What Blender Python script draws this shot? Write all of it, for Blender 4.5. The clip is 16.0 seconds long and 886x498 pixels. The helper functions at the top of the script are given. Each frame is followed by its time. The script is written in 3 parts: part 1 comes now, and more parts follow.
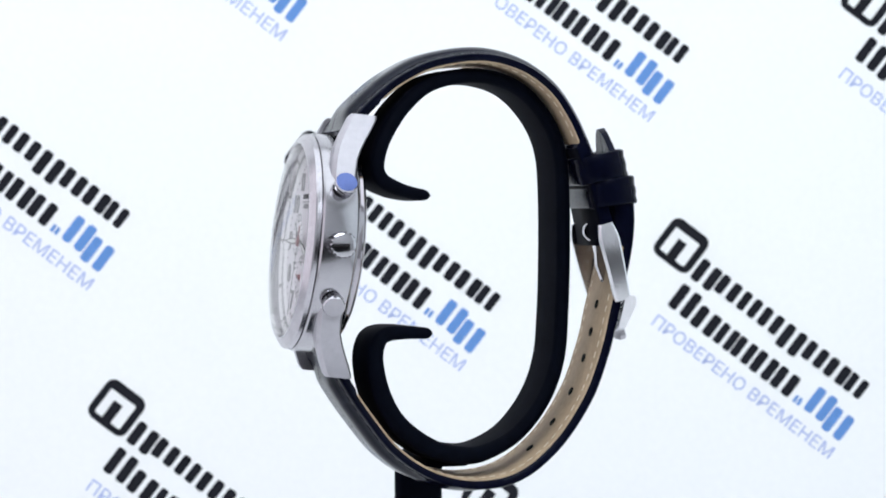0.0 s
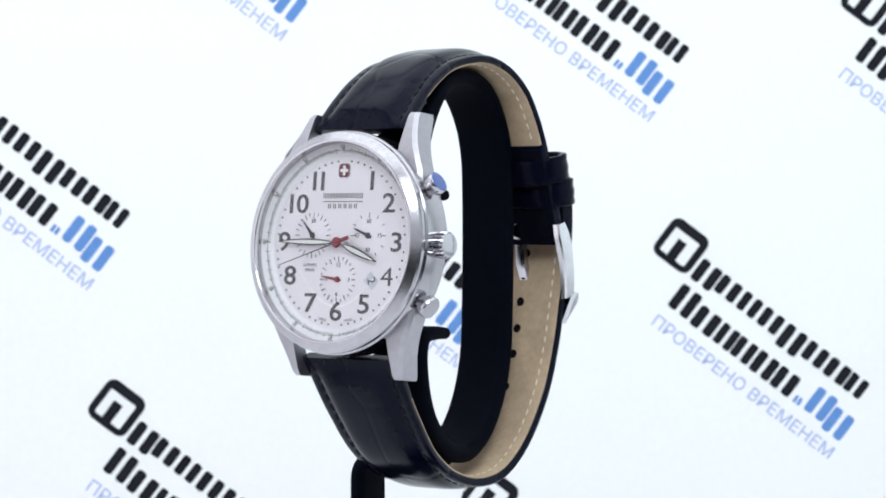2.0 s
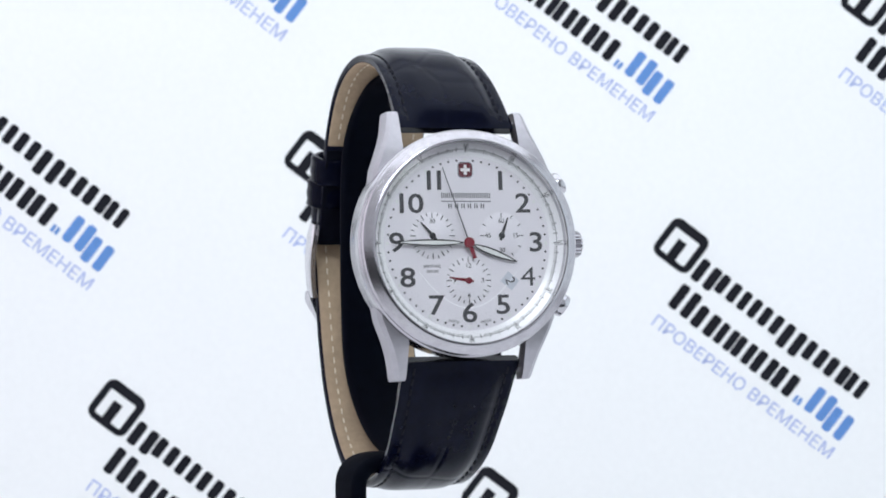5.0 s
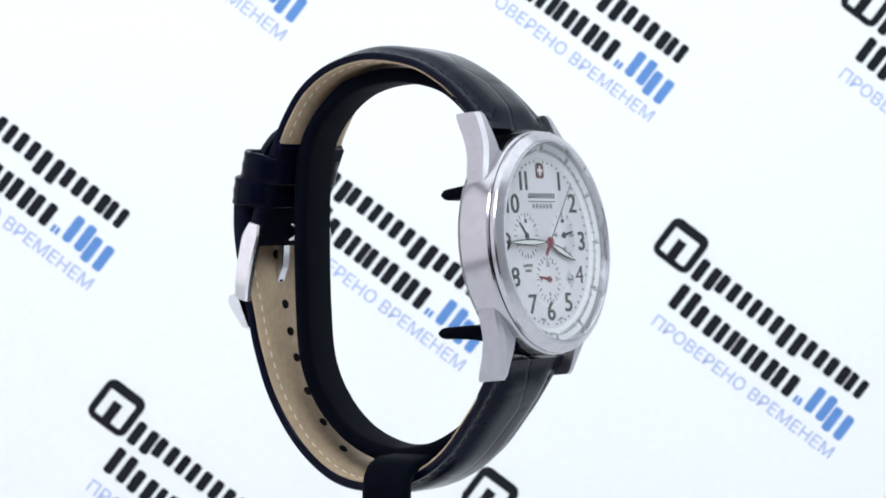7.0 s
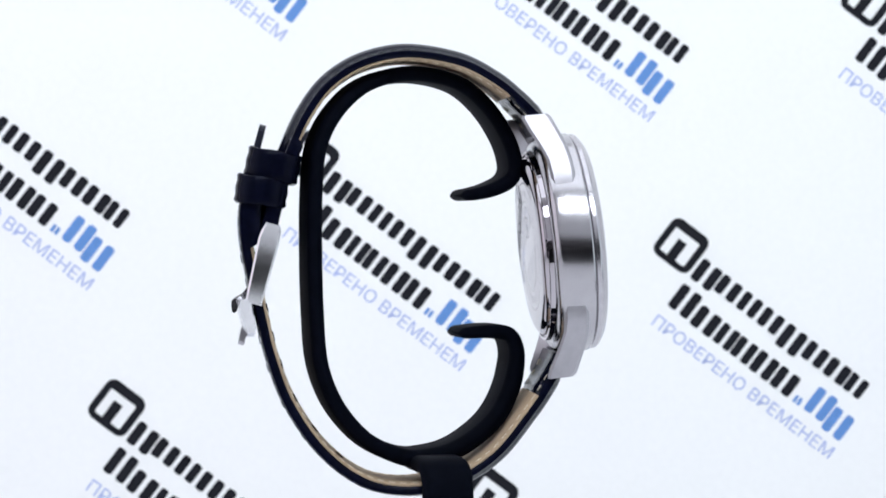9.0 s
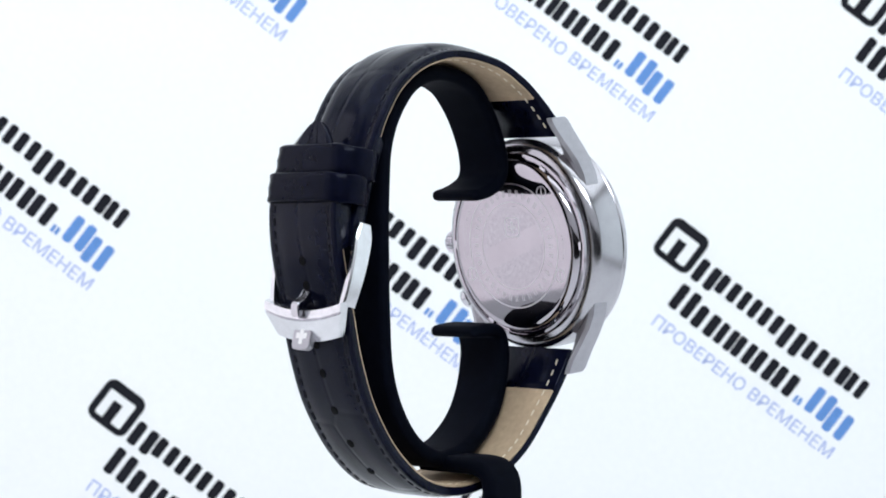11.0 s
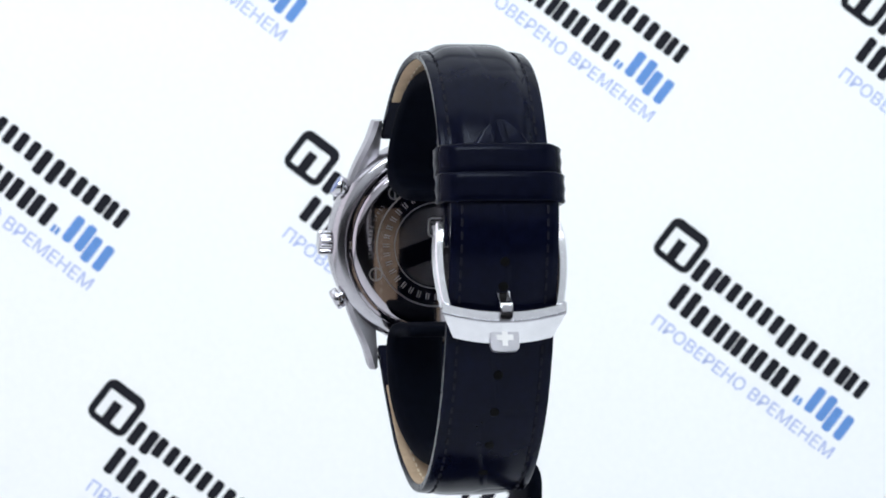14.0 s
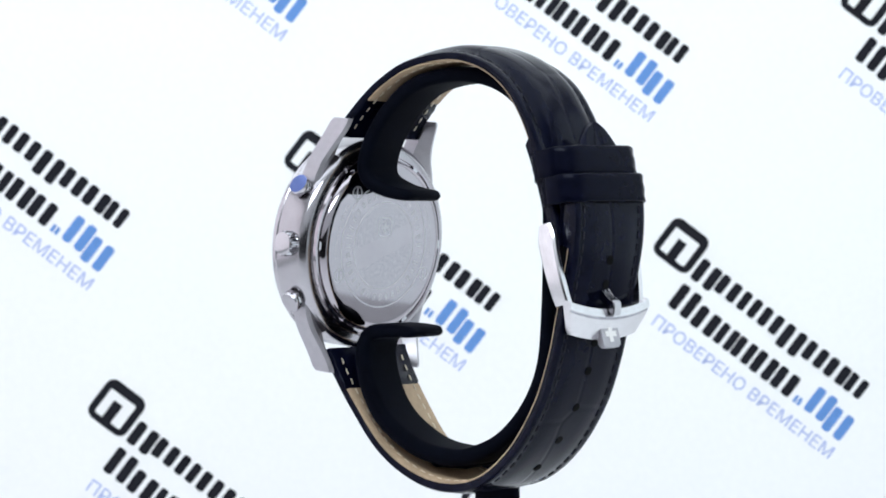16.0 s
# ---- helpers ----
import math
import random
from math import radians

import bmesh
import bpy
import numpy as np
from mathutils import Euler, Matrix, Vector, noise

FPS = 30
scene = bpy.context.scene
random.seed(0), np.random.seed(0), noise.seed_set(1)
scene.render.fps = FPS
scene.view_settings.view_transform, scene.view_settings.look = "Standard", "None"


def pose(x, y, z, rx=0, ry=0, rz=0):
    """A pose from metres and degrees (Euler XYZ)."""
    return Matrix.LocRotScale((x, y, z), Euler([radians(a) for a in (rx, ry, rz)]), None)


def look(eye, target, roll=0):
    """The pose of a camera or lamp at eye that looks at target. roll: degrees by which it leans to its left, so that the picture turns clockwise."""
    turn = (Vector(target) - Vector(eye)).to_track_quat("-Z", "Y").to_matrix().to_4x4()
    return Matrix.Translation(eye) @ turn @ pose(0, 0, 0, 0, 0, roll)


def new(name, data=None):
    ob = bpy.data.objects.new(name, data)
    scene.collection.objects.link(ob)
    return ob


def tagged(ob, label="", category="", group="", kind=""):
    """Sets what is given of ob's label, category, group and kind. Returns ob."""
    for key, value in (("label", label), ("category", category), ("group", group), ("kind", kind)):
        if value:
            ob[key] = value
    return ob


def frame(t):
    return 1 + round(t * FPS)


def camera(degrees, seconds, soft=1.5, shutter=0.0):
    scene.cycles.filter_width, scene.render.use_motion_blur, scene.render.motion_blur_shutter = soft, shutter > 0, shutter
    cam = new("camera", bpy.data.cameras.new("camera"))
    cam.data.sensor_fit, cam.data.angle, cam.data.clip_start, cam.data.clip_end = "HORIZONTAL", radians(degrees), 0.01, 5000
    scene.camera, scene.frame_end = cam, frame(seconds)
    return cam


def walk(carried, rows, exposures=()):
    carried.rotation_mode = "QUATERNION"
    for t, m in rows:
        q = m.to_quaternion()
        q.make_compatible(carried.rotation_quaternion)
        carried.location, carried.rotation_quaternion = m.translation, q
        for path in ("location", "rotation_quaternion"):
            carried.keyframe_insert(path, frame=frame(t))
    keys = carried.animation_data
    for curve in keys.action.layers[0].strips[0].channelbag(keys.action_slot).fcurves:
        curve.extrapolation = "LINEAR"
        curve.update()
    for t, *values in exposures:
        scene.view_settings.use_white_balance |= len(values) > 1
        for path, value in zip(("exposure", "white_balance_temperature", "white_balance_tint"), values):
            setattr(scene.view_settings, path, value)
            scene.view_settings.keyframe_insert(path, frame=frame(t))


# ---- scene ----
MM = 0.001
ZC = 0.16            # height of the lens above the table
BASE_EXPOSURE = -0.23
AXIS_X = -0.00086    # the turning axis, beside the line of sight
cam = camera(19.08, 16.0, soft=1.8)
cam.data.dof.use_dof, cam.data.dof.focus_distance, cam.data.dof.aperture_fstop = True, 0.48, 70.0
FAR, LENS = 0.5, 4664.0   # metres from lens to axis, and the lens as units of width
DROP = 0.84               # degrees by which the lens stands above the watch's middle
TILT = 0.108 - DROP
EYE = (0.0, -FAR * math.cos(radians(DROP)), ZC + FAR * math.sin(radians(DROP)))
C = look(EYE, (0.0, EYE[1] + 0.6, EYE[2] + 0.6 * math.tan(radians(TILT))))
# the clip's camera dims slightly and turns towards lilac while the pale dial faces it, and again at the side view
walk(cam, [(0, C), (16, C)], exposures=[(t, BASE_EXPOSURE + e, 6500, 10 + tint) for t, e, tint in (
    (0.0, -0.03, 1), (1.0, 0.0, 0), (2.4, -0.01, 0), (3.3, -0.12, 2), (4.2, -0.17, 3), (5.2, -0.08, 2), (6.3, 0.0, 0), (7.5, 0.0, 0), (8.6, -0.08, 3), (9.2, -0.06, 3), (11.0, 0.0, 0), (16.0, 0.0, 0))])

# ---- light: a white photo tent, unseen lamps assumed in its roof and above the opening, fills added at each side ----
world = bpy.data.worlds.new("world")
scene.world = world
world.use_nodes = True
world.node_tree.nodes["Background"].inputs["Color"].default_value = (0.9, 0.92, 1.0, 1)
world.node_tree.nodes["Background"].inputs["Strength"].default_value = 0.05


def area_lamp(name, eye, target, sx, sy, watts, colour):
    data = bpy.data.lights.new(name, "AREA")
    data.shape, data.size, data.size_y, data.energy, data.color = "RECTANGLE", sx, sy, watts, colour
    ob = new(name, data)
    ob.matrix_basis = look(eye, target)
    return ob


area_lamp("roof_lamp", (0, -0.02, 0.545), (0, -0.02, 0), 0.80, 0.46, 2.0, (0.875, 0.96, 1.0))
area_lamp("front_lamp", (0, -0.385, 0.44), (0, 0.10, 0.15), 0.30, 0.16, 2.1, (0.875, 0.96, 1.0))
# added side fills, tinted to give the board a lilac left and cyan right
area_lamp("side_fill_west", (-0.445, -0.08, 0.28), (0.2, -0.08, 0.28), 0.56, 0.46, 0.68, (1.0, 0.93, 0.995))
area_lamp("side_fill_east", (0.445, -0.08, 0.28), (-0.2, -0.08, 0.28), 0.56, 0.46, 0.56, (0.79, 0.965, 1.0))


# ---- materials ----
def material(name, colour, rough=0.5, metal=0.0, grain=0.0, grain_scale=2000.0, bump=0.0, bump_scale=1500.0, stretch=(1, 1, 1),
             stain=0.0, stain_scale=120.0, rough_var=0.0, spec=0.5):
    m = bpy.data.materials.new(name)
    m.use_nodes = True
    nt = m.node_tree
    b = nt.nodes["Principled BSDF"]
    b.inputs["Base Color"].default_value = (*colour, 1)
    b.inputs["Roughness"].default_value = rough
    b.inputs["Metallic"].default_value = metal
    b.inputs["Specular IOR Level"].default_value = spec
    tc = nt.nodes.new("ShaderNodeTexCoord")
    mp = nt.nodes.new("ShaderNodeMapping")
    mp.inputs["Scale"].default_value = stretch
    nt.links.new(tc.outputs["Object"], mp.inputs["Vector"])

    def noise_node(scale, detail=4):
        n = nt.nodes.new("ShaderNodeTexNoise")
        n.inputs["Scale"].default_value, n.inputs["Detail"].default_value = scale, detail
        nt.links.new(mp.outputs["Vector"], n.inputs["Vector"])
        return n

    colour_out = None
    for amount, scale in ((grain, grain_scale), (stain, stain_scale)):
        if not amount:
            continue
        n = noise_node(scale)
        r = nt.nodes.new("ShaderNodeMapRange")
        r.inputs["From Min"].default_value, r.inputs["From Max"].default_value = 0.3, 0.7
        r.inputs["To Min"].default_value, r.inputs["To Max"].default_value = 1 - amount, 1 + amount
        nt.links.new(n.outputs["Fac"], r.inputs["Value"])
        x = nt.nodes.new("ShaderNodeVectorMath")
        x.operation = "SCALE"
        if colour_out is None:
            x.inputs[0].default_value = colour
        else:
            nt.links.new(colour_out, x.inputs[0])
        nt.links.new(r.outputs["Result"], x.inputs["Scale"])
        colour_out = x.outputs["Vector"]
    if colour_out is not None:
        nt.links.new(colour_out, b.inputs["Base Color"])
    if rough_var:
        n = noise_node(stain_scale * 2.3)
        r = nt.nodes.new("ShaderNodeMapRange")
        r.inputs["To Min"].default_value, r.inputs["To Max"].default_value = max(rough - rough_var, 0.02), rough + rough_var
        nt.links.new(n.outputs["Fac"], r.inputs["Value"])
        nt.links.new(r.outputs["Result"], b.inputs["Roughness"])
    if bump:
        n = noise_node(bump_scale, 6)
        bp = nt.nodes.new("ShaderNodeBump")
        bp.inputs["Strength"].default_value, bp.inputs["Distance"].default_value = bump, 0.0001
        nt.links.new(n.outputs["Fac"], bp.inputs["Height"])
        nt.links.new(bp.outputs["Normal"], b.inputs["Normal"])
    return m


M_STEEL = material("polished_steel", (0.52, 0.505, 0.54), 0.12, 1.0, stain=0.03, stain_scale=150, rough_var=0.03)
M_BRUSHED = material("brushed_steel", (0.43, 0.415, 0.45), 0.42, 1.0, grain=0.05, grain_scale=700, stain=0.03, stain_scale=120, rough_var=0.05)
M_BUCKLE = material("brushed_buckle_steel", (0.70, 0.69, 0.72), 0.22, 1.0, grain=0.04, grain_scale=600, stain=0.04, stain_scale=150, rough_var=0.06)
M_BEZEL = material("lined_steel", (0.48, 0.46, 0.495), 0.22, 1.0, grain=0.07, grain_scale=900, stain=0.03, stain_scale=200, rough_var=0.05)
M_SATIN = material("satin_steel", (0.43, 0.415, 0.445), 0.18, 1.0, grain=0.03, grain_scale=500, stain=0.03, stain_scale=120, rough_var=0.035)
M_BACK = material("mirror_steel", (0.43, 0.40, 0.435), 0.05, 1.0, stain=0.04, stain_scale=180, rough_var=0.02)
M_ETCH = material("etched_steel", (0.49, 0.475, 0.505), 0.32, 1.0, grain=0.08)
M_FROST = material("frosted_steel", (0.43, 0.405, 0.44), 0.19, 1.0, grain=0.08, grain_scale=1500, rough_var=0.04)
M_DIAL = material("silver_dial", (0.80, 0.77, 0.81), 0.40, 0.15, grain=0.02, grain_scale=4000, stain=0.02, stain_scale=90)
M_SUBDIAL = material("snailed_subdial", (0.84, 0.81, 0.85), 0.38, 0.26, grain=0.03, grain_scale=5000)
def circular_brush(m):
    """Turned metal: the sheen runs round the centre and opens into bright wedges."""
    nt = m.node_tree
    b = nt.nodes["Principled BSDF"]
    t = nt.nodes.new("ShaderNodeTangent")
    t.direction_type, t.axis = "RADIAL", "Z"
    b.inputs["Anisotropic"].default_value = 0.65
    nt.links.new(t.outputs["Tangent"], b.inputs["Tangent"])


circular_brush(M_SUBDIAL)
M_REHAUT = material("white_flange", (0.94, 0.93, 0.95), 0.3, 0.1, grain=0.02)
M_INK = material("dark_grey_ink", (0.05, 0.05, 0.055), 0.35, 0.2, grain=0.1)
M_FINE = material("grey_ink", (0.16, 0.155, 0.165), 0.5, 0.0, grain=0.1)
M_RED = material("red_enamel", (0.21, 0.018, 0.032), 0.3, 0.0, grain=0.05)
M_NUMERAL = material("grey_numeral_metal", (0.085, 0.083, 0.09), 0.32, 0.35, grain=0.08)
M_EMBLEM = material("dark_red_enamel", (0.125, 0.022, 0.032), 0.3, 0.0, grain=0.05)
M_CROSS = material("pale_enamel", (0.78, 0.76, 0.76), 0.35)
M_LUME = material("lume_paint", (0.78, 0.79, 0.77), 0.55, grain=0.03)
M_DATE = material("date_card", (0.58, 0.60, 0.66), 0.5, grain=0.03)
M_LEATHER = material("black_leather", (0.0020, 0.0026, 0.0095), 0.17, 0.0, grain=0.25, grain_scale=700, bump=0.15, bump_scale=900, stain=0.2, stain_scale=90, rough_var=0.05, spec=0.10)
def creases(m, scale, depth):
    """Large scale-like panels pressed into the leather, divided by fine creases."""
    nt = m.node_tree
    b = nt.nodes["Principled BSDF"]
    tc = nt.nodes.new("ShaderNodeTexCoord")
    mp = nt.nodes.new("ShaderNodeMapping")
    mp.inputs["Scale"].default_value = (1.0, 0.8, 0.8)
    vo = nt.nodes.new("ShaderNodeTexVoronoi")
    vo.feature = "DISTANCE_TO_EDGE"
    vo.inputs["Scale"].default_value, vo.inputs["Randomness"].default_value = scale, 0.35
    mr = nt.nodes.new("ShaderNodeMapRange")
    mr.inputs["From Max"].default_value = 0.045
    bp = nt.nodes.new("ShaderNodeBump")
    bp.inputs["Strength"].default_value, bp.inputs["Distance"].default_value = 0.7, depth
    nt.links.new(tc.outputs["Object"], mp.inputs["Vector"])
    nt.links.new(mp.outputs["Vector"], vo.inputs["Vector"])
    nt.links.new(vo.outputs["Distance"], mr.inputs["Value"])
    nt.links.new(mr.outputs["Result"], bp.inputs["Height"])
    old = b.inputs["Normal"].links[0].from_socket
    nt.links.new(old, bp.inputs["Normal"])
    nt.links.new(bp.outputs["Normal"], b.inputs["Normal"])


creases(M_LEATHER, 62.0, 0.00008)
M_EDGE = material("black_leather_loop", (0.0020, 0.0025, 0.0085), 0.20, 0.0, grain=0.2, grain_scale=600, bump=0.25, bump_scale=700, rough_var=0.06, spec=0.055)
for cool in (M_LEATHER, M_EDGE):
    cool.node_tree.nodes["Principled BSDF"].inputs["Specular Tint"].default_value = (0.78, 0.83, 1.0, 1)   # blue cast put into the colour of the sheen
M_MATTE = material("matte_black_facing", (0.0022, 0.0026, 0.006), 0.6, 0.0, grain=0.25, grain_scale=700, bump=0.4, bump_scale=1200, rough_var=0.06, spec=0.03)
M_LINING = material("beige_lining", (0.43, 0.315, 0.21), 0.75, 0.0, grain=0.08, grain_scale=900, bump=0.5, bump_scale=1600, stain=0.12, stain_scale=160)
M_THREAD = material("black_thread", (0.008, 0.008, 0.013), 0.7, grain=0.3, spec=0.1)
M_TAN = material("cream_thread", (0.72, 0.64, 0.50), 0.7, grain=0.2)
M_HOLE = material("hole_shade", (0.0012, 0.0012, 0.0016), 0.8, grain=0.2, spec=0.1)
M_STAND = material("black_plastic", (0.0014, 0.0021, 0.0055), 0.68, 0.0, grain=0.2, grain_scale=500, bump=0.12, bump_scale=2500, rough_var=0.05, spec=0.03)
M_BLUE = material("blue_film", (0.10, 0.145, 0.38), 0.25, 0.4, grain=0.05)
# the tent's grey stands in for white fabric that gets less light
M_TENT = material("dimmed_white_fabric", (0.52, 0.52, 0.53), 0.9, grain=0.02, grain_scale=300, bump=0.2, bump_scale=600, stain=0.02, stain_scale=6)
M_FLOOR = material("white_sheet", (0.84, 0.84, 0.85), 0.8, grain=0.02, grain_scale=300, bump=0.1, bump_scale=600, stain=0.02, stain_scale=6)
M_BOARD = material("white_board", (0.88, 0.88, 0.89), 0.7, grain=0.012, grain_scale=500, stain=0.012, stain_scale=9)
M_PRINT = material("black_print", (0.012, 0.012, 0.017), 0.6, grain=0.15, grain_scale=900, spec=0.1)
M_PRINT_BLUE = material("blue_print", (0.125, 0.27, 0.60), 0.6, grain=0.06, grain_scale=900, spec=0.15)
M_PRINT_PALE = material("pale_blue_print", (0.40, 0.465, 0.73), 0.6, grain=0.05, grain_scale=900, spec=0.2)
M_ROOM = material("dark_table", (0.030, 0.030, 0.034), 0.8, grain=0.1, grain_scale=40, stain=0.1, stain_scale=3)


def crystal_material():
    m = bpy.data.materials.new("sapphire_crystal")
    m.use_nodes = True
    nt = m.node_tree
    nt.nodes.clear()
    out = nt.nodes.new("ShaderNodeOutputMaterial")
    mix = nt.nodes.new("ShaderNodeMixShader")
    clear = nt.nodes.new("ShaderNodeBsdfTransparent")
    gloss = nt.nodes.new("ShaderNodeBsdfGlossy")
    gloss.inputs["Roughness"].default_value = 0.02
    clear.inputs["Color"].default_value = (0.985, 0.985, 0.99, 1)
    fres = nt.nodes.new("ShaderNodeFresnel")
    fres.inputs["IOR"].default_value = 1.38
    nt.links.new(fres.outputs[0], mix.inputs[0])
    nt.links.new(clear.outputs[0], mix.inputs[1])
    nt.links.new(gloss.outputs[0], mix.inputs[2])
    nt.links.new(mix.outputs[0], out.inputs[0])
    return m


M_GLASS = crystal_material()


# ---- mesh helpers ----
def finish(bm, name, smooth=True, angle=35):
    bmesh.ops.remove_doubles(bm, verts=bm.verts, dist=1e-7)
    bmesh.ops.recalc_face_normals(bm, faces=bm.faces)
    for f in bm.faces:
        f.smooth = smooth
    if smooth:
        for e in bm.edges:
            if len(e.link_faces) == 2 and e.calc_face_angle(0) > radians(angle):
                e.smooth = False
    me = bpy.data.meshes.new(name)
    bm.to_mesh(me)
    bm.free()
    return me


def part(name, bm, mat, parent, label="", m=None, smooth=True, angle=35):
    me = bm if isinstance(bm, bpy.types.Mesh) else finish(bm, name, smooth, angle)
    if mat is not None and not me.materials:
        me.materials.append(mat)
    ob = new(name, me)
    ob.parent = parent
    if m is not None:
        ob.matrix_basis = m
    if label:
        ob["label"] = label
    return ob


def lathe(profile, seg=96, closed=False):
    """Turns (r, z) in millimetres about the z axis."""
    bm = bmesh.new()
    rings = []
    for r, z in profile:
        if r < 1e-6:
            rings.append([bm.verts.new((0, 0, z * MM))])
        else:
            rings.append([bm.verts.new((r * MM * math.cos(2 * math.pi * k / seg), r * MM * math.sin(2 * math.pi * k / seg), z * MM)) for k in range(seg)])
    pairs = list(zip(rings, rings[1:])) + ([(rings[-1], rings[0])] if closed else [])
    for a, b in pairs:
        for k in range(seg):
            q = [a[k % len(a)], a[(k + 1) % len(a)], b[(k + 1) % len(b)], b[k % len(b)]]
            u = list(dict.fromkeys(q))
            if len(u) > 2:
                bm.faces.new(u)
    return bm


def prism(poly, z0, z1, bevel=0.0):
    """A flat outline (x, y), millimetres, raised from z0 to z1."""
    bm = bmesh.new()
    lo = [bm.verts.new((x * MM, y * MM, z0 * MM)) for x, y in poly]
    hi = [bm.verts.new((x * MM, y * MM, z1 * MM)) for x, y in poly]
    n = len(poly)
    bm.faces.new(hi)
    bm.faces.new(lo[::-1])
    for k in range(n):
        bm.faces.new((lo[k], lo[(k + 1) % n], hi[(k + 1) % n], hi[k]))
    if bevel:
        bmesh.ops.bevel(bm, geom=list(bm.edges), offset=bevel * MM, segments=2, affect="EDGES", clamp_overlap=True)
    return bm


def box(x0, x1, y0, y1, z0, z1, bevel=0.0):
    return prism([(x0, y0), (x1, y0), (x1, y1), (x0, y1)], z0, z1, bevel)


def round_rect(w, h, r, cx=0.0, cy=0.0, n=5):
    pts = []
    for qx, qy, a0 in ((1, 1, 0), (-1, 1, 90), (-1, -1, 180), (1, -1, 270)):
        for k in range(n):
            a = radians(a0 + 90 * k / (n - 1))
            pts.append((cx + qx * (w / 2 - r) + r * math.cos(a), cy + qy * (h / 2 - r) + r * math.sin(a)))
    return pts


def merge(bms):
    out = bmesh.new()
    for b in bms:
        me = bpy.data.meshes.new("join")
        b.to_mesh(me)
        b.free()
        out.from_mesh(me)
        bpy.data.meshes.remove(me)
    return out


def moved(bm, m):
    bm.transform(m)
    return bm


def ring_plate(outer, inner, z0, z1):
    """A plate with a hole; both outlines have the same number of points."""
    bm = bmesh.new()
    n = len(outer)
    v = [[bm.verts.new((x * MM, y * MM, z * MM)) for x, y in o] for o, z in ((outer, z1), (inner, z1), (inner, z0), (outer, z0))]
    for a in range(4):
        for k in range(n):
            bm.faces.new((v[a][k], v[a][(k + 1) % n], v[(a + 1) % 4][(k + 1) % n], v[(a + 1) % 4][k]))
    return bm


def lettering(text, size, thick=0.05, spacing=1.0, offset=0.0):
    """Built-in font letters, centred, size in millimetres, as a bmesh."""
    cu = bpy.data.curves.new("letters", "FONT")
    cu.body, cu.size, cu.align_x, cu.align_y = text, size * MM, "CENTER", "CENTER"
    cu.extrude, cu.space_character, cu.resolution_u, cu.offset = thick * MM, spacing, 3, offset * MM
    ob = new("letters", cu)
    bpy.context.view_layer.update()
    me = bpy.data.meshes.new_from_object(ob.evaluated_get(bpy.context.evaluated_depsgraph_get()))
    bm = bmesh.new()
    bm.from_mesh(me)
    bpy.data.objects.remove(ob)
    bpy.data.meshes.remove(me)
    bpy.data.curves.remove(cu)
    return bm


def smooth_path(points, step=0.8):
    """A Catmull-Rom line through 2D points, evenly stepped."""
    p = [Vector(q) for q in points]
    p = [p[0] * 2 - p[1]] + p + [p[-1] * 2 - p[-2]]
    fine = []
    for i in range(1, len(p) - 2):
        a, b, c, d = p[i - 1], p[i], p[i + 1], p[i + 2]
        for k in range(24):
            t = k / 24
            fine.append(0.5 * ((2 * b) + (c - a) * t + (2 * a - 5 * b + 4 * c - d) * t * t + (3 * b - a - 3 * c + d) * t ** 3))
    fine.append(p[-2])
    length = [0.0]
    for a, b in zip(fine, fine[1:]):
        length.append(length[-1] + (b - a).length)
    n = max(int(length[-1] / step), 4)
    out, j = [], 0
    for i in range(n + 1):
        s = length[-1] * i / n
        while j < len(fine) - 2 and length[j + 1] < s:
            j += 1
        f = (s - length[j]) / max(length[j + 1] - length[j], 1e-9)
        out.append((s, fine[j].lerp(fine[j + 1], f)))
    rows = []
    for i, (s, q) in enumerate(out):
        t = (out[min(i + 1, n)][1] - out[max(i - 1, 0)][1]).normalized()
        rows.append((s, q, t))
    return rows


def blend(x, a, b):
    t = min(max((x - a) / (b - a), 0.0), 1.0)
    return t * t * (3 - 2 * t)


def strap_x(y):
    """The strap's middle line leans slightly across the stand."""
    return -3.15 - 1.35 * (y + 25.4) / 61.4


def sweep(rows, side, section, cap=True, middle=None):
    """Carries a closed outline section(s, S) of (x, h) along a line in the y-z plane; h counts outwards."""
    bm = bmesh.new()
    S = rows[-1][0]
    rings = []
    for s, q, t in rows:
        n = Vector((-t.y, t.x)) * side
        xm = (middle or strap_x)(q.x)
        rings.append([bm.verts.new(((xm + x) * MM, (q.x + n.x * h) * MM, (q.y + n.y * h) * MM)) for x, h in section(s, S)])
    for a, b in zip(rings, rings[1:]):
        k = len(a)
        for i in range(k):
            bm.faces.new((a[i], a[(i + 1) % k], b[(i + 1) % k], b[i]))
    if cap:
        bm.faces.new(rings[0])
        bm.faces.new(rings[-1][::-1])
    return bm


def eased(bm):
    """The closed back of the strap sits slightly askew on the stand."""
    for v in bm.verts:
        y = v.co.y / MM
        t = min(max((y - 4) / 24, 0.0), 1.0)
        v.co.y -= (0.04 * (v.co.x - strap_x(y) * MM) + 0.35 * MM) * t * t * (3 - 2 * t)
    return bm


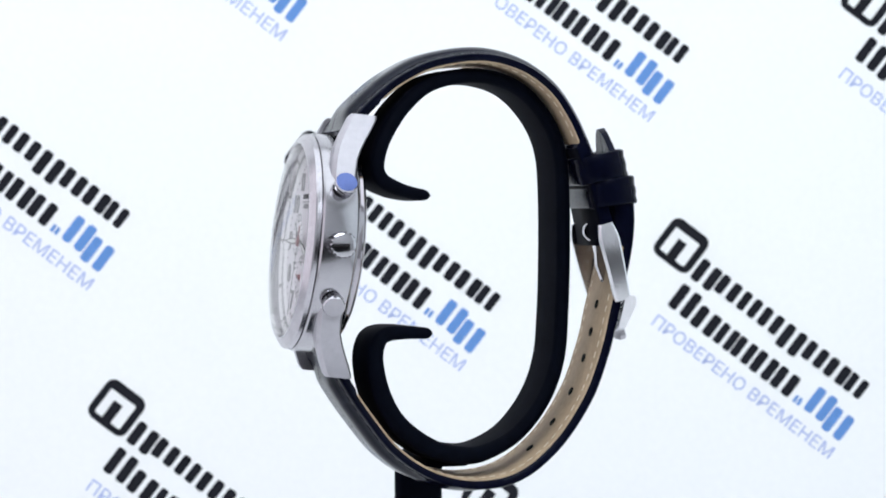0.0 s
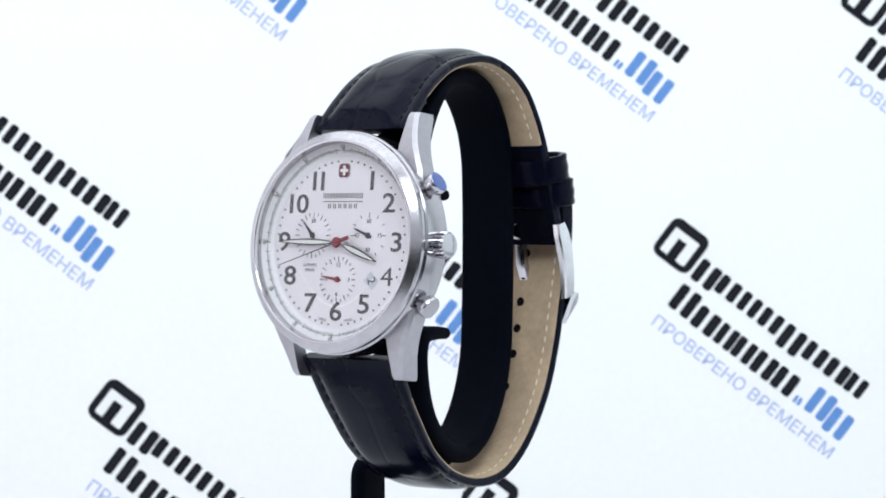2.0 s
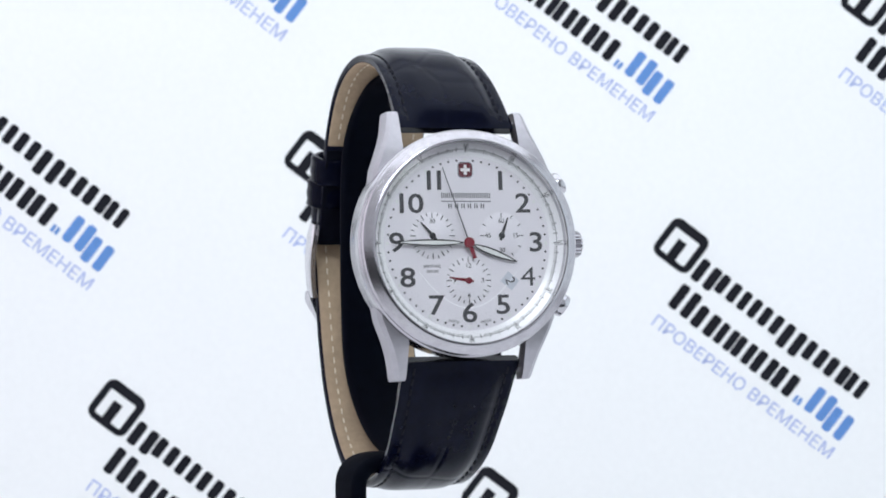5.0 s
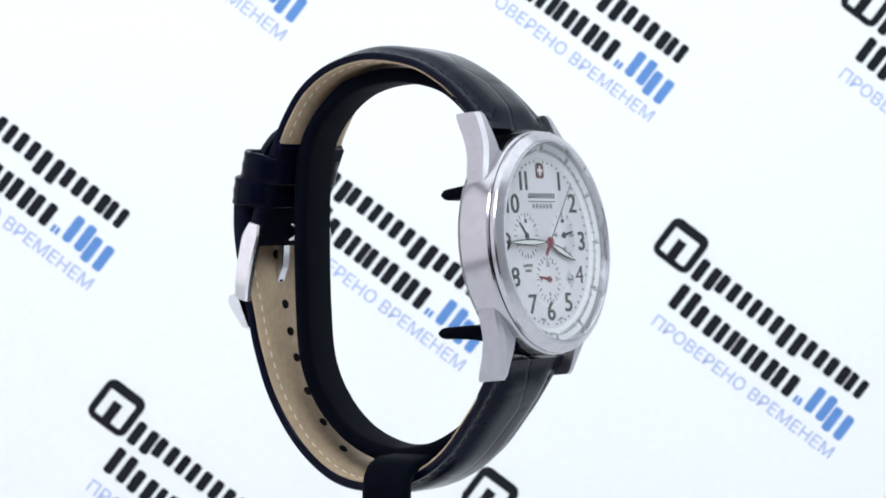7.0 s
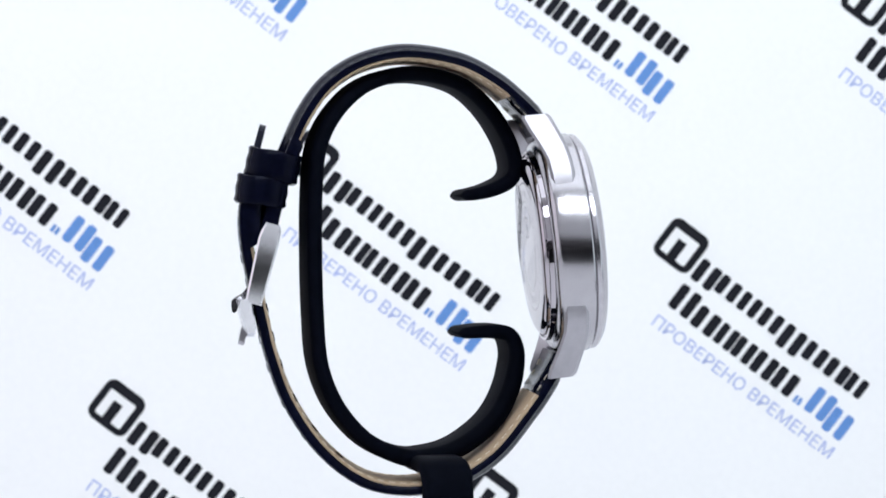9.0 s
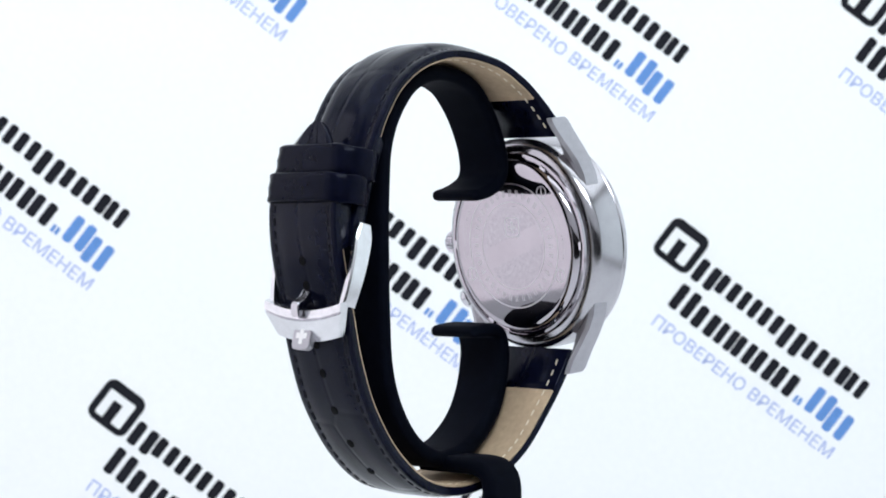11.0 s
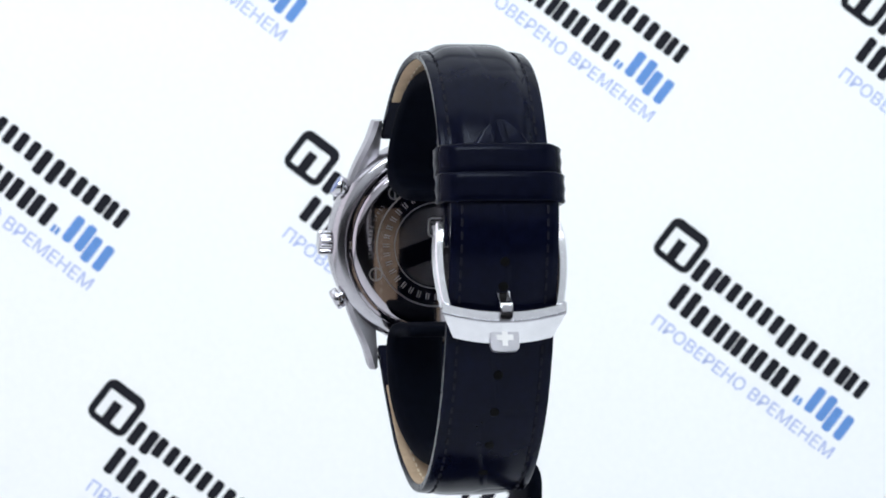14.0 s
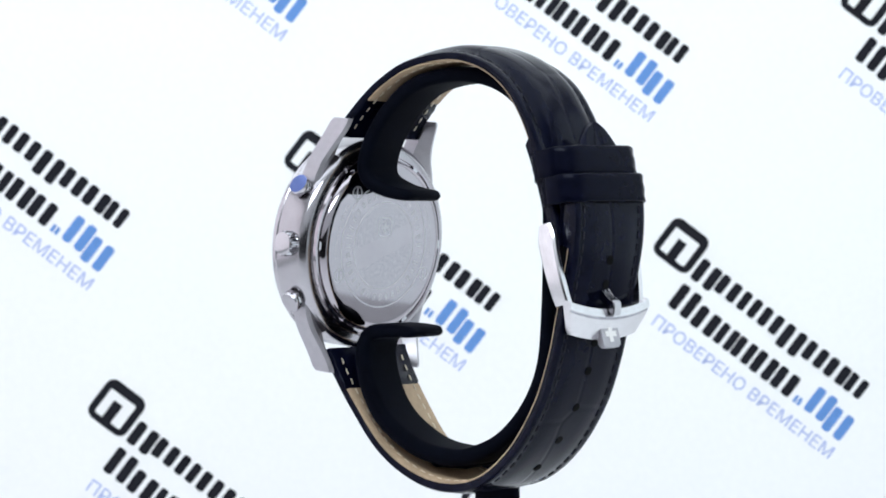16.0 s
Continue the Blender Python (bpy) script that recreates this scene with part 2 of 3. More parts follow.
def at_path(rows, side, s, x, h):
    """The pose on a swept line: x across, y along, z outwards."""
    for (s0, q0, t0), (s1, q1, t1) in zip(rows, rows[1:]):
        if s0 <= s <= s1:
            f = (s - s0) / (s1 - s0)
            q, t = q0.lerp(q1, f), t0.lerp(t1, f).normalized()
            break
    n = Vector((-t.y, t.x)) * side
    p = Vector(((strap_x(q.x) + x) * MM, (q.x + n.x * h) * MM, (q.y + n.y * h) * MM))
    ax, ay, az = Vector((1, 0, 0)), Vector((0, t.x, t.y)), Vector((0, n.x, n.y))
    m = Matrix((ax, ay, az)).transposed().to_4x4()
    m.translation = p
    return m


# ---- the tent on its table ----
def wall(name, x0, x1, y0, y1, z0, z1, mat, label, category):
    bm = box(x0 / MM, x1 / MM, y0 / MM, y1 / MM, z0 / MM, z1 / MM)
    ob = part(name, bm, mat, None, smooth=False)
    return tagged(ob, label, category, kind="structure")


BACK_Y = 0.25
wall("floor", -0.46, 0.46, -0.41, BACK_Y + 0.02, -0.01, 0.0, M_FLOOR, "white sheet floor of the photo tent", "floor")
wall("wall_west", -0.46, -0.45, -0.4, BACK_Y, 0.0, 0.55, M_TENT, "white fabric side wall of the photo tent, greyed for weaker light", "wall")
wall("wall_east", 0.45, 0.46, -0.4, BACK_Y, 0.0, 0.55, M_TENT, "white fabric side wall of the photo tent, greyed for weaker light", "wall")
wall("ceiling", -0.46, 0.46, -0.41, BACK_Y + 0.02, 0.55, 0.56, M_TENT, "white fabric roof of the photo tent, greyed for weaker light", "ceiling")
# the front flap leaves a wide slot at the height of the lens
SLOT_LO, SLOT_HI, SLOT_X = 0.0, ZC + 0.030, 0.34
front = merge([box(-450, 450, -410, -400, SLOT_HI / MM, 550),
               box(-450, -SLOT_X / MM, -410, -400, SLOT_LO / MM, SLOT_HI / MM), box(SLOT_X / MM, 450, -410, -400, SLOT_LO / MM, SLOT_HI / MM)])
tagged(part("wall_south", front, M_TENT, None, smooth=False), "white fabric front flap above a wide opening, greyed for weaker light", "wall", kind="structure")
wall("table", -1.4, 1.4, -1.6, 0.7, -0.04, -0.0105, M_ROOM, "dark table top under the photo tent, in an unlit room", "table")

backdrop = wall("backdrop", -0.45, 0.45, BACK_Y, BACK_Y + 0.008, 0.0, 0.55, M_BOARD, "white backdrop board printed with slanting repeated marks", "backdrop")

# ---- the print on the backdrop: one slanting block, repeated ----
PX = (FAR + BACK_Y) / LENS / MM   # millimetres on the board for one unit of the print
TURN = 37.2


def glyph(cx, cy, w, h):
    """Two plain upright bars in the space of one letter."""
    bar = w * 0.40
    return merge([prism([(x * PX, y * PX) for x, y in round_rect(bar, h, bar * 0.3, cx + k * (w - bar) / 2, -cy, 4)], 0, 0.12) for k in (-1, 1)])


emblem_bm = merge([ring_plate([(x * PX, y * PX) for x, y in round_rect(79, 78, 16, -1, 1)], [(x * PX, y * PX) for x, y in round_rect(53, 49, 3, -1.5, -2)], 0, 0.12),
                   prism([(x * PX, y * PX) for x, y in ((-12, -29), (6, -29), (6, 9), (-12, 9))], 0, 0.12)])
name_bm = merge([glyph(*g) for g in (
    (66, 13, 43, 44), (111.5, 9, 42, 36), (159, 9, 38, 36), (206, 9, 41, 36), (256, 14, 43, 46), (305, 9, 42, 36), (354, 9, 43, 36), (396, 9, 36, 36),
    (64, 73, 43, 50), (115, 79, 45, 42), (161, 79, 36, 40), (200, 79, 38, 40), (245, 79, 42, 42), (291, 79, 42, 42))])
blue_bm = merge([glyph(*g) for g in ((329, 92, 14, 14), (366, 73, 42, 50), (411, 82, 42, 48))])
slogan_bm = lettering("ПРОВЕРЕНО ВРЕМЕНЕМ", 31 * PX, 0.06, 1.0)
xs = [v.co.x for v in slogan_bm.verts]
ys = [v.co.y for v in slogan_bm.verts]
fit_x = 394 * PX * MM / (max(xs) - min(xs))
fit_y = 23.5 * PX * MM / (max(ys) - min(ys))
slogan_bm.transform(Matrix.Translation((237.5 * PX * MM, -131 * PX * MM, 0.00006)) @ Matrix.Diagonal((fit_x, fit_y, 1, 1)) @ Matrix.Translation((-(max(xs) + min(xs)) / 2, -(max(ys) + min(ys)) / 2, 0)))
marks = [(finish(b, n, False), m, n) for b, m, n in ((emblem_bm, M_PRINT, "emblem"), (name_bm, M_PRINT, "name_mark"), (blue_bm, M_PRINT_BLUE, "blue_mark"), (slogan_bm, M_PRINT_PALE, "slogan"))]
HORIZON = 441 + LENS * math.tan(radians(TILT))
for i in range(-2, 3):
    for j in range(-2, 3):
        # the sheet hangs in a slight curve, so the rows draw together towards the top
        u, v = 552.5 + 653 * i + 344 * j - 6 * j * j - 8 * i * j, 281.5 + 155 * i - 439 * j + 4 * j * j
        if not (-520 < u < 1620 and -420 < v < 930):
            continue
        # the loose lower and left edges bulge a little towards the lens
        grow = 1 - 0.015 * j - 0.025 * min(j, 0) - 0.04 * min(i, 0)
        u, v = u + 16 * min(i, 0) - 4 * min(j, 0), v + 3 * min(i, 0) + 1 * min(j, 0)
        at = Matrix.Translation(((u - 784) * PX * MM, BACK_Y, EYE[2] + (HORIZON - v) * PX * MM)) @ Matrix.Rotation(radians(90), 4, "X") @ Matrix.Rotation(radians(-TURN), 4, "Z") @ Matrix.Diagonal((grow, grow, 1, 1))
        for me, mat, nm in marks:
            part(nm, me, mat, backdrop, m=at)

# ---- the stand ----
stand = tagged(new("watch_stand"), "black plastic C-shaped watch stand on a bent stem", "stand")
RING = [(-3.1, 11.0), (-6.4, 11.4), (-9.8, 12.3), (-13.0, 14.0), (-14.0, 16.9), (-12.4, 22.0), (-8.2, 28.0), (-2.3, 32.3), (6.7, 33.8), (15.0, 31.8), (20.9, 26.7), (24.3, 20.1), (25.2, 11.7), (25.3, -0.0), (25.0, -10.6), (24.1, -20.3), (21.0, -28.0), (15.5, -34.3), (8.7, -37.7), (3.4, -38.1), (-2.8, -36.5), (-9.3, -31.9), (-12.9, -26.2), (-14.3, -20.1), (-13.7, -16.4), (-11.9, -14.9), (-8.0, -14.6), (-2.6, -14.9)]
ring_rows = smooth_path(RING, 0.7)


def ring_section(s, S):
    d = min(s, S - s)
    f = min(1.0, math.sqrt(max(d, 0.05) / 1.6 * (2 - min(d / 1.6, 1)))) if d < 1.6 else 1.0
    w, h = 11.2 * (0.75 + 0.25 * f if d < 1.6 else 1), 2.85 * f * (0.72 + 0.28 * min(d / 9, 1))
    # the band thickens towards the lower hook
    f = s / S
    h += 0.7 * (blend(f, 0.68, 0.78) - blend(f, 0.88, 0.95))
    return round_rect(w, h, min(w, h) * 0.46, 0, 0, 5)


part("ring", moved(sweep(ring_rows, 1, ring_section, middle=lambda y: -3.4 * (y + 12) / 37), Matrix.Translation((0, 0, ZC))), M_STAND, stand, m=None, angle=60)


def stem_mesh():
    bm = bmesh.new()
    line = [(-1.0, -39.0), (-9.0, -39.0), (-12.8, -39.1), (-15.1, -39.7), (-16.6, -41.1), (-17.2, -43.3), (-17.2, -48), (-17.2, -80), (-17.2, -ZC / MM + 3)]
    rings = []
    for s, (x, z), t in smooth_path(line, 0.9):
        n = Vector((-t.y, t.x))
        rings.append([bm.verts.new(((x + n.x * h) * MM, (2.3 + y) * MM, (z + n.y * h) * MM + ZC)) for y, h in round_rect(9.6, 3.1, 1.4)])
    for a, b in zip(rings, rings[1:]):
        for k in range(len(a)):
            bm.faces.new((a[k], a[(k + 1) % len(a)], b[(k + 1) % len(a)], b[k]))
    bm.faces.new(rings[0])
    bm.faces.new(rings[-1])
    return bm


part("stem", stem_mesh(), M_STAND, stand, angle=50)
part("base", lathe([(0, 0), (38, 0), (39, 0.8), (39, 3.2), (38, 4), (0, 4)], 64), M_STAND, stand)

# ---- the watch ----
watch = tagged(new("wristwatch"), "steel chronograph wristwatch with silver dial and black leather strap", "wristwatch")
CASE = pose(-3.1 * MM, -25.4 * MM, 2.3 * MM, 90 - 5.83, 0, 0)

body = part("case", lathe([(17.5, -6.7), (19.0, -6.6), (19.9, -6.1), (20.5, -5.2), (20.6, 0.25), (20.3, 0.6), (18.6, 0.6)], 128), M_SATIN, watch, "brushed steel case with polished edges", CASE)


def lug_mesh(sx, sy):
    bm = bmesh.new()
    rings = []
    for w, xo, nf, nb in ((11.0, 17.2, -0.9, -5.4), (13.5, 16.8, -0.9, -5.5), (16, 15.8, -1.1, -5.8), (18, 14.9, -1.5, -6.5), (20, 14.1, -2.2, -7.4), (22, 13.5, -3.0, -8.4), (23.7, 13.1, -3.7, -9.1), (24.4, 12.9, -4.4, -9.1)):
        xi = 11.15
        c = 0.45
        pts = [(xi, nb + 1.9), (xo - c - 0.5, nb), (xo, nb + c), (xo, nf - c * 1.6), (xo - c * 1.6, nf), (xi, nf)]
        rings.append([bm.verts.new((sx * x * MM, sy * w * MM, n * MM)) for x, n in pts])
    for a, b in zip(rings, rings[1:]):
        for k in range(6):
            bm.faces.new((a[k], a[(k + 1) % 6], b[(k + 1) % 6], b[k]))
    bm.faces.new(rings[0])
    bm.faces.new(rings[-1])
    return bm


for sx in (-1, 1):
    for sy in (-1, 1):
        part("lug", lug_mesh(sx, sy), M_BRUSHED, body, angle=28)

bezel = part("bezel", lathe([(19.9, 0.6), (20.15, 0.68), (20.35, 0.9), (20.35, 1.6), (20.15, 1.9), (18.95, 2.75), (18.75, 2.88), (18.7, 2.9)], 128), M_BEZEL, watch, "brushed steel bezel with a polished inner edge", CASE, angle=20)
part("bezel_rim", lathe([(18.72, 2.89), (18.5, 2.97), (18.3, 2.95), (18.2, 2.85), (18.15, 1.2)], 128), M_STEEL, bezel, "polished inner rim")
crystal = part("crystal", lathe([(18.15, 2.3), (18.15, 2.9), (17.8, 3.1), (14, 3.4), (8, 3.55), (0, 3.6)], 96), M_GLASS, watch, "clear domed sapphire crystal", CASE)
crystal.visible_shadow = False

dial = part("dial", lathe([(0, 0), (8, 0), (16.3, 0), (16.3, -0.4), (0, -0.4)], 96), M_DIAL, watch, "silver dial with dark arabic numerals", CASE)


def flange_z(r):
    return 0.06 + (r - 15.75) * 0.46


part("flange", lathe([(15.75, flange_z(15.75)), (18.15, flange_z(18.15)), (18.15, -0.2), (15.75, -0.2)], 128), M_REHAUT, dial, "white inner flange with minute track")


def on_flange(bm):
    for v in bm.verts:
        r = math.hypot(v.co.x, v.co.y) / MM
        v.co.z = flange_z(r) * MM + 0.00002 + v.co.z * 0.5
    return bm


def clock(deg, r):
    return (r * math.sin(radians(deg)), r * math.cos(radians(deg)))


def turned(bm, deg, r, upright=False, z=0.03):
    x, y = clock(deg, r)
    return moved(bm, Matrix.Translation((x * MM, y * MM, z * MM)) @ Matrix.Rotation(0 if upright else radians(-deg), 4, "Z"))


ticks = []
for k in range(300):
    if k % 5 == 0:
        ln, wd = (1.0, 0.16) if k % 25 == 0 else (0.8, 0.13)
    else:
        if k % 75 > 68:
            continue
        ln, wd = 0.42, 0.085
    ticks.append(turned(box(-wd / 2, wd / 2, -ln / 2, ln / 2, 0, 0.03), k * 1.2, 16.75 - (0.38 - ln) * 0.4))
part("minute_track", on_flange(merge(ticks)), M_INK, dial, smooth=False)
part("track_line", on_flange(ring_plate([clock(-a * 3, 17.06) for a in range(120)], [clock(-a * 3, 16.97) for a in range(120)], 0, 0.02)), M_FINE, dial, smooth=False)
for k in range(12):
    n = "60" if k == 0 else "%02d" % (k * 5)
    part("track_number", on_flange(turned(lettering(n, 1.1, 0.02), k * 30, 17.55)), M_INK, dial, smooth=False)

dots = []
for k in range(60):
    if k % 5:
        x, y = clock(k * 6, 15.05)
        dots.append(moved(lathe([(0, 0.06), (0.2, 0.06), (0.2, 0)], 10), Matrix.Translation((x * MM, y * MM, 0.00001))))
part("minute_ring", merge(dots), M_INK, dial)
lumes = []
for k in range(12):
    x, y = clock(k * 30, 15.1)
    lumes.append(moved(lathe([(0, 0.12), (0.28, 0.1), (0.3, 0)], 12), Matrix.Translation((x * MM, y * MM, 0.00001))))
part("lume_ring", merge(lumes), M_LUME, dial)

for n, x, y in ((1, 6.7, 11.2), (2, 10.9, 7.1), (3, 13.2, 0.0), (4, 11.45, -6.3), (5, 6.5, -11.3), (6, 0.0, -12.75), (7, -6.3, -11.3), (8, -11.5, -6.3), (9, -13.4, 0.0), (10, -10.9, 7.0), (11, -6.0, 11.2)):
    bm = lettering(str(n), 4.95, 0.05, {11: 0.62, 10: 0.86}.get(n, 1.0), -0.03 if n == 4 else 0.055)
    part("numeral", moved(bm, Matrix.Translation((x * MM, y * MM, 0.00005)) @ Matrix.Diagonal((1.26, 1, 1, 1))), M_NUMERAL, dial, smooth=False)

part("shield_rim", moved(ring_plate(round_rect(2.9, 2.9, 0.75), round_rect(2.5, 2.5, 0.6), 0, 0.1), Matrix.Translation((0, 13.3 * MM, 0.00001))), M_STEEL, dial, smooth=False)
part("shield", moved(prism(round_rect(2.5, 2.5, 0.6), 0, 0.12), Matrix.Translation((0, 13.3 * MM, 0.00001))), M_EMBLEM, dial, "small red emblem square", smooth=False)
part("cross", moved(merge([box(-0.9, 0.9, -0.28, 0.28, 0.1, 0.16), box(-0.28, 0.28, -0.9, 0.9, 0.1, 0.165)]), Matrix.Translation((0, 13.3 * MM, 0.00001))), M_CROSS, dial, smooth=False)


def name_strip(width, height, count, wide=0.62):
    """Plain upright bars in place of a maker's name."""
    bs = []
    step = width / count
    for k in range(count):
        x = -width / 2 + (k + 0.5) * step
        w = step * wide
        bs.append(box(x - w / 2, x - w / 2 + w * 0.3, -height / 2, height / 2, 0, 0.04))
        bs.append(box(x + w / 2 - w * 0.3, x + w / 2, -height / 2, height / 2, 0, 0.04))
    return merge(bs)


part("maker_mark", moved(merge([moved(name_strip(9.5, 0.95, 13, 0.7), Matrix.Translation((0, 8.65 * MM, 0))), box(-4.7, 4.7, 7.52, 7.66, 0, 0.04), moved(name_strip(7.4, 0.85, 6, 0.5), Matrix.Translation((0, 6.75 * MM, 0)))]), Matrix.Translation((0, 0, 0.00001))), M_INK, dial, smooth=False)
part("small_print", moved(lettering("SAPPHIRE", 0.8, 0.02), Matrix.Translation((-6.8 * MM, -4.15 * MM, 0.00003))), M_FINE, dial, smooth=False)
part("small_print", moved(name_strip(2.3, 0.5, 5, 0.6), Matrix.Translation((-6.8 * MM, -5.05 * MM, 0.00003))), M_FINE, dial, smooth=False)
for tx, dx in (("SWISS", -3.1), ("MADE", 3.1)):
    part("small_print", moved(lettering(tx, 0.75, 0.02), Matrix.Translation((dx * MM, -14.1 * MM, 0.00003)) @ Matrix.Rotation(radians(dx * 3.4), 4, "Z")), M_FINE, dial, smooth=False)

# three subdials: a snailed shallow cone, ticks, numbers and a hand each
SUBDIALS = ((-6.6, 1.35, 4.25, (("30", 0),), 30, "counter"), (6.6, 1.35, 4.25, (("60", 0), ("15", 90), ("30", 180), ("45", 270)), 60, "seconds"), (0.0, -6.75, 4.3, (("12", 0), ("3", 90), ("6", 180), ("9", 270)), 12, "hours"))
for cx, cy, r, numbers, count, what in SUBDIALS:
    at = Matrix.Translation((cx * MM, cy * MM, 0.00001))
    sub = part("subdial", lathe([(0, 0.16), (r * 0.98, 0.03), (r, 0.0)], 64), M_SUBDIAL, dial, "snailed silver subdial", at)
    tb = []
    for k in range(24):
        if any(abs((k * 15 - a + 180) % 360 - 180) < 1 for _, a in numbers) or what != "seconds":
            ln = 1.0 if k % 2 == 0 else 0.55
        else:
            ln = 0.6 if k % 2 == 0 else 0
        if ln:
            tb.append(turned(box(-0.07, 0.07, -ln / 2, ln / 2, 0, 0.05), k * 15, r - 0.05 - ln / 2, z=0.06))
    part("tick_ring", merge(tb), M_INK, sub, smooth=False)
    for tx, a in numbers:
        x, y = clock(a, r * 0.62)
        part("subdial_number", moved(lettering(tx, 1.15, 0.03), Matrix.Translation((x * MM, y * MM, 0.00012))), M_INK, sub, smooth=False)
def lid_y(x):
    return -11.7 + 6.6 * (abs(x) / 9.3) ** 1.9


# a raised bright line curves under the lower subdial
lid = []
for k in range(36):
    x0, x1 = -9.3 + 18.6 * k / 36, -9.3 + 18.6 * (k + 1) / 36
    lid.append(prism([(x0, lid_y(x0) - 0.1), (x1, lid_y(x1) - 0.1), (x1, lid_y(x1) + 0.1), (x0, lid_y(x0) + 0.1)], 0.0, 0.05))
part("dial_arc", merge(lid), M_REHAUT, dial, smooth=False)
part("date_window", moved(merge([prism([(-1.35, -1.15), (1.35, -1.15), (1.35, 1.15), (-1.35, 1.15)], 0, 0.03)]), Matrix.Translation((7.9 * MM, -6.85 * MM, 0.00001)) @ Matrix.Rotation(radians(-40), 4, "Z")), M_DATE, dial, "pale date window", smooth=False)
part("date_number", moved(lettering("2", 2.6, 0.03), Matrix.Translation((7.9 * MM, -6.85 * MM, 0.00005)) @ Matrix.Rotation(radians(-72), 4, "Z")), M_INK, dial, smooth=False)


def leaf(length, width, tail, z0, z1, shrink=0.0):
    pts = []
    for k in range(17):
        f = k / 16
        pts.append((width / 2 * math.sin(math.pi * f ** 0.8) * (1 - shrink) + 0.10 * (1 - shrink), 1.0 + (length - 1.0) * f))
    out = [(x, y) for x, y in pts] + [(-x, y) for x, y in reversed(pts)]
    if shrink:
        out = [(x * 0.9, 1.0 + (y - 1.0) * 0.86 + (length - 1) * 0.05) for x, y in out]
    else:
        out = [(0.22, -tail)] + out + [(-0.22, -tail)]
    return prism(out, z0, z1)


for nm, deg, ln, wd, z in (("hour_hand", 110.5, 9.8, 1.15, 0.55), ("minute_hand", 270.5, 14.2, 1.05, 0.8)):
    hand = part(nm, moved(leaf(ln, wd, 0.6, z, z + 0.16), Matrix.Rotation(radians(-deg), 4, "Z")), M_INK, watch, "dark rimmed leaf hand with pale lume", CASE, smooth=False)
    part("lume", moved(leaf(ln, wd, 0.6, z + 0.15, z + 0.19, 0.36), Matrix.Rotation(radians(-deg), 4, "Z")), M_LUME, hand, smooth=False)
second_hand = part("second_hand", merge([prism([(0.12, -1.2), (0.06, 14.4), (-0.06, 14.4), (-0.12, -1.2)], 1.15, 1.22)]), M_INK, watch, "slim dark sweep second hand with a red hub", smooth=False)
part("hub", merge([lathe([(0, 1.46), (0.85, 1.42), (1.0, 1.24), (1.0, 1.0), (0, 1.0)], 28), box(-0.36, 0.36, -3.0, -0.6, 1.13, 1.27)]), M_RED, second_hand, "red hub and counterweight", smooth=False)


def small_hand(length):
    return merge([prism([(0.2, -0.9), (0.32, 0), (0.1, length), (-0.1, length), (-0.32, 0), (-0.2, -0.9)], 0.24, 0.32), lathe([(0, 0.40), (0.55, 0.36), (0.6, 0.2), (0, 0.2)], 20)])


for cx, cy, deg, ln, mat, nm in ((-6.6, 1.35, 318, 3.3, M_INK, "counter_hand"), (0.0, -6.75, 279, 3.7, M_RED, "hours_hand")):
    part(nm, small_hand(ln), mat, watch, m=CASE @ Matrix.Translation((cx * MM, cy * MM, 0)) @ Matrix.Rotation(radians(-deg), 4, "Z"), smooth=False)
small_seconds = part("small_second_hand", small_hand(3.5), M_INK, watch, smooth=False)


# crown and pushers
def fluted(r, z0, z1, n=18):
    bm = bmesh.new()
    m = n * 4
    rings = []
    for z, f in ((z0, 0.0), (z0, 0.9), (z0 + 0.25, 1.0), (z1 - 0.5, 1.0), (z1 - 0.15, 0.9), (z1, 0.78), (z1 + 0.12, 0.0)):
        ring = []
        for k in range(m):
            a = 2 * math.pi * k / m
            rr = r * f * (1 - (0.17 if k % 4 in (0, 1) and f == 1.0 else 0.0))
            ring.append(bm.verts.new((rr * math.cos(a) * MM, rr * math.sin(a) * MM, z * MM)))
        rings.append(ring)
    for a, b in zip(rings, rings[1:]):
        for k in range(m):
            bm.faces.new((a[k], a[(k + 1) % m], b[(k + 1) % m], b[k]))
    return bm


def radial(deg, r, n):
    """Stands a turned part on the rim: its axis points outwards at that clock angle."""
    x, y = clock(deg, r)
    out = Vector((math.sin(radians(deg)), math.cos(radians(deg)), 0))
    up = Vector((0, 0, 1))
    side = up.cross(out)
    m = Matrix((side, up, out)).transposed().to_4x4()
    m.translation = (x * MM, y * MM, n * MM)
    return CASE @ m


crown = part("crown", fluted(2.45, 0.2, 2.7), M_STEEL, watch, "fluted polished crown", radial(90, 20.2, -3.2), angle=25)
part("neck", lathe([(1.6, -0.5), (1.6, 0.4)], 24), M_STEEL, crown)
for deg, tint in ((59.5, M_BLUE), (120.5, M_BRUSHED)):
    push = part("pusher", lathe([(1.35, -1.0), (1.35, 0.9), (2.0, 0.9), (2.1, 1.05), (2.1, 2.2), (1.95, 2.45)], 32), M_STEEL, watch, "round steel chronograph pusher", radial(deg, 20.2, -3.2))
    part("cap", lathe([(1.95, 2.45), (1.5, 2.52), (0, 2.55)], 32), tint, push, "blue film on the button" if tint is M_BLUE else "")

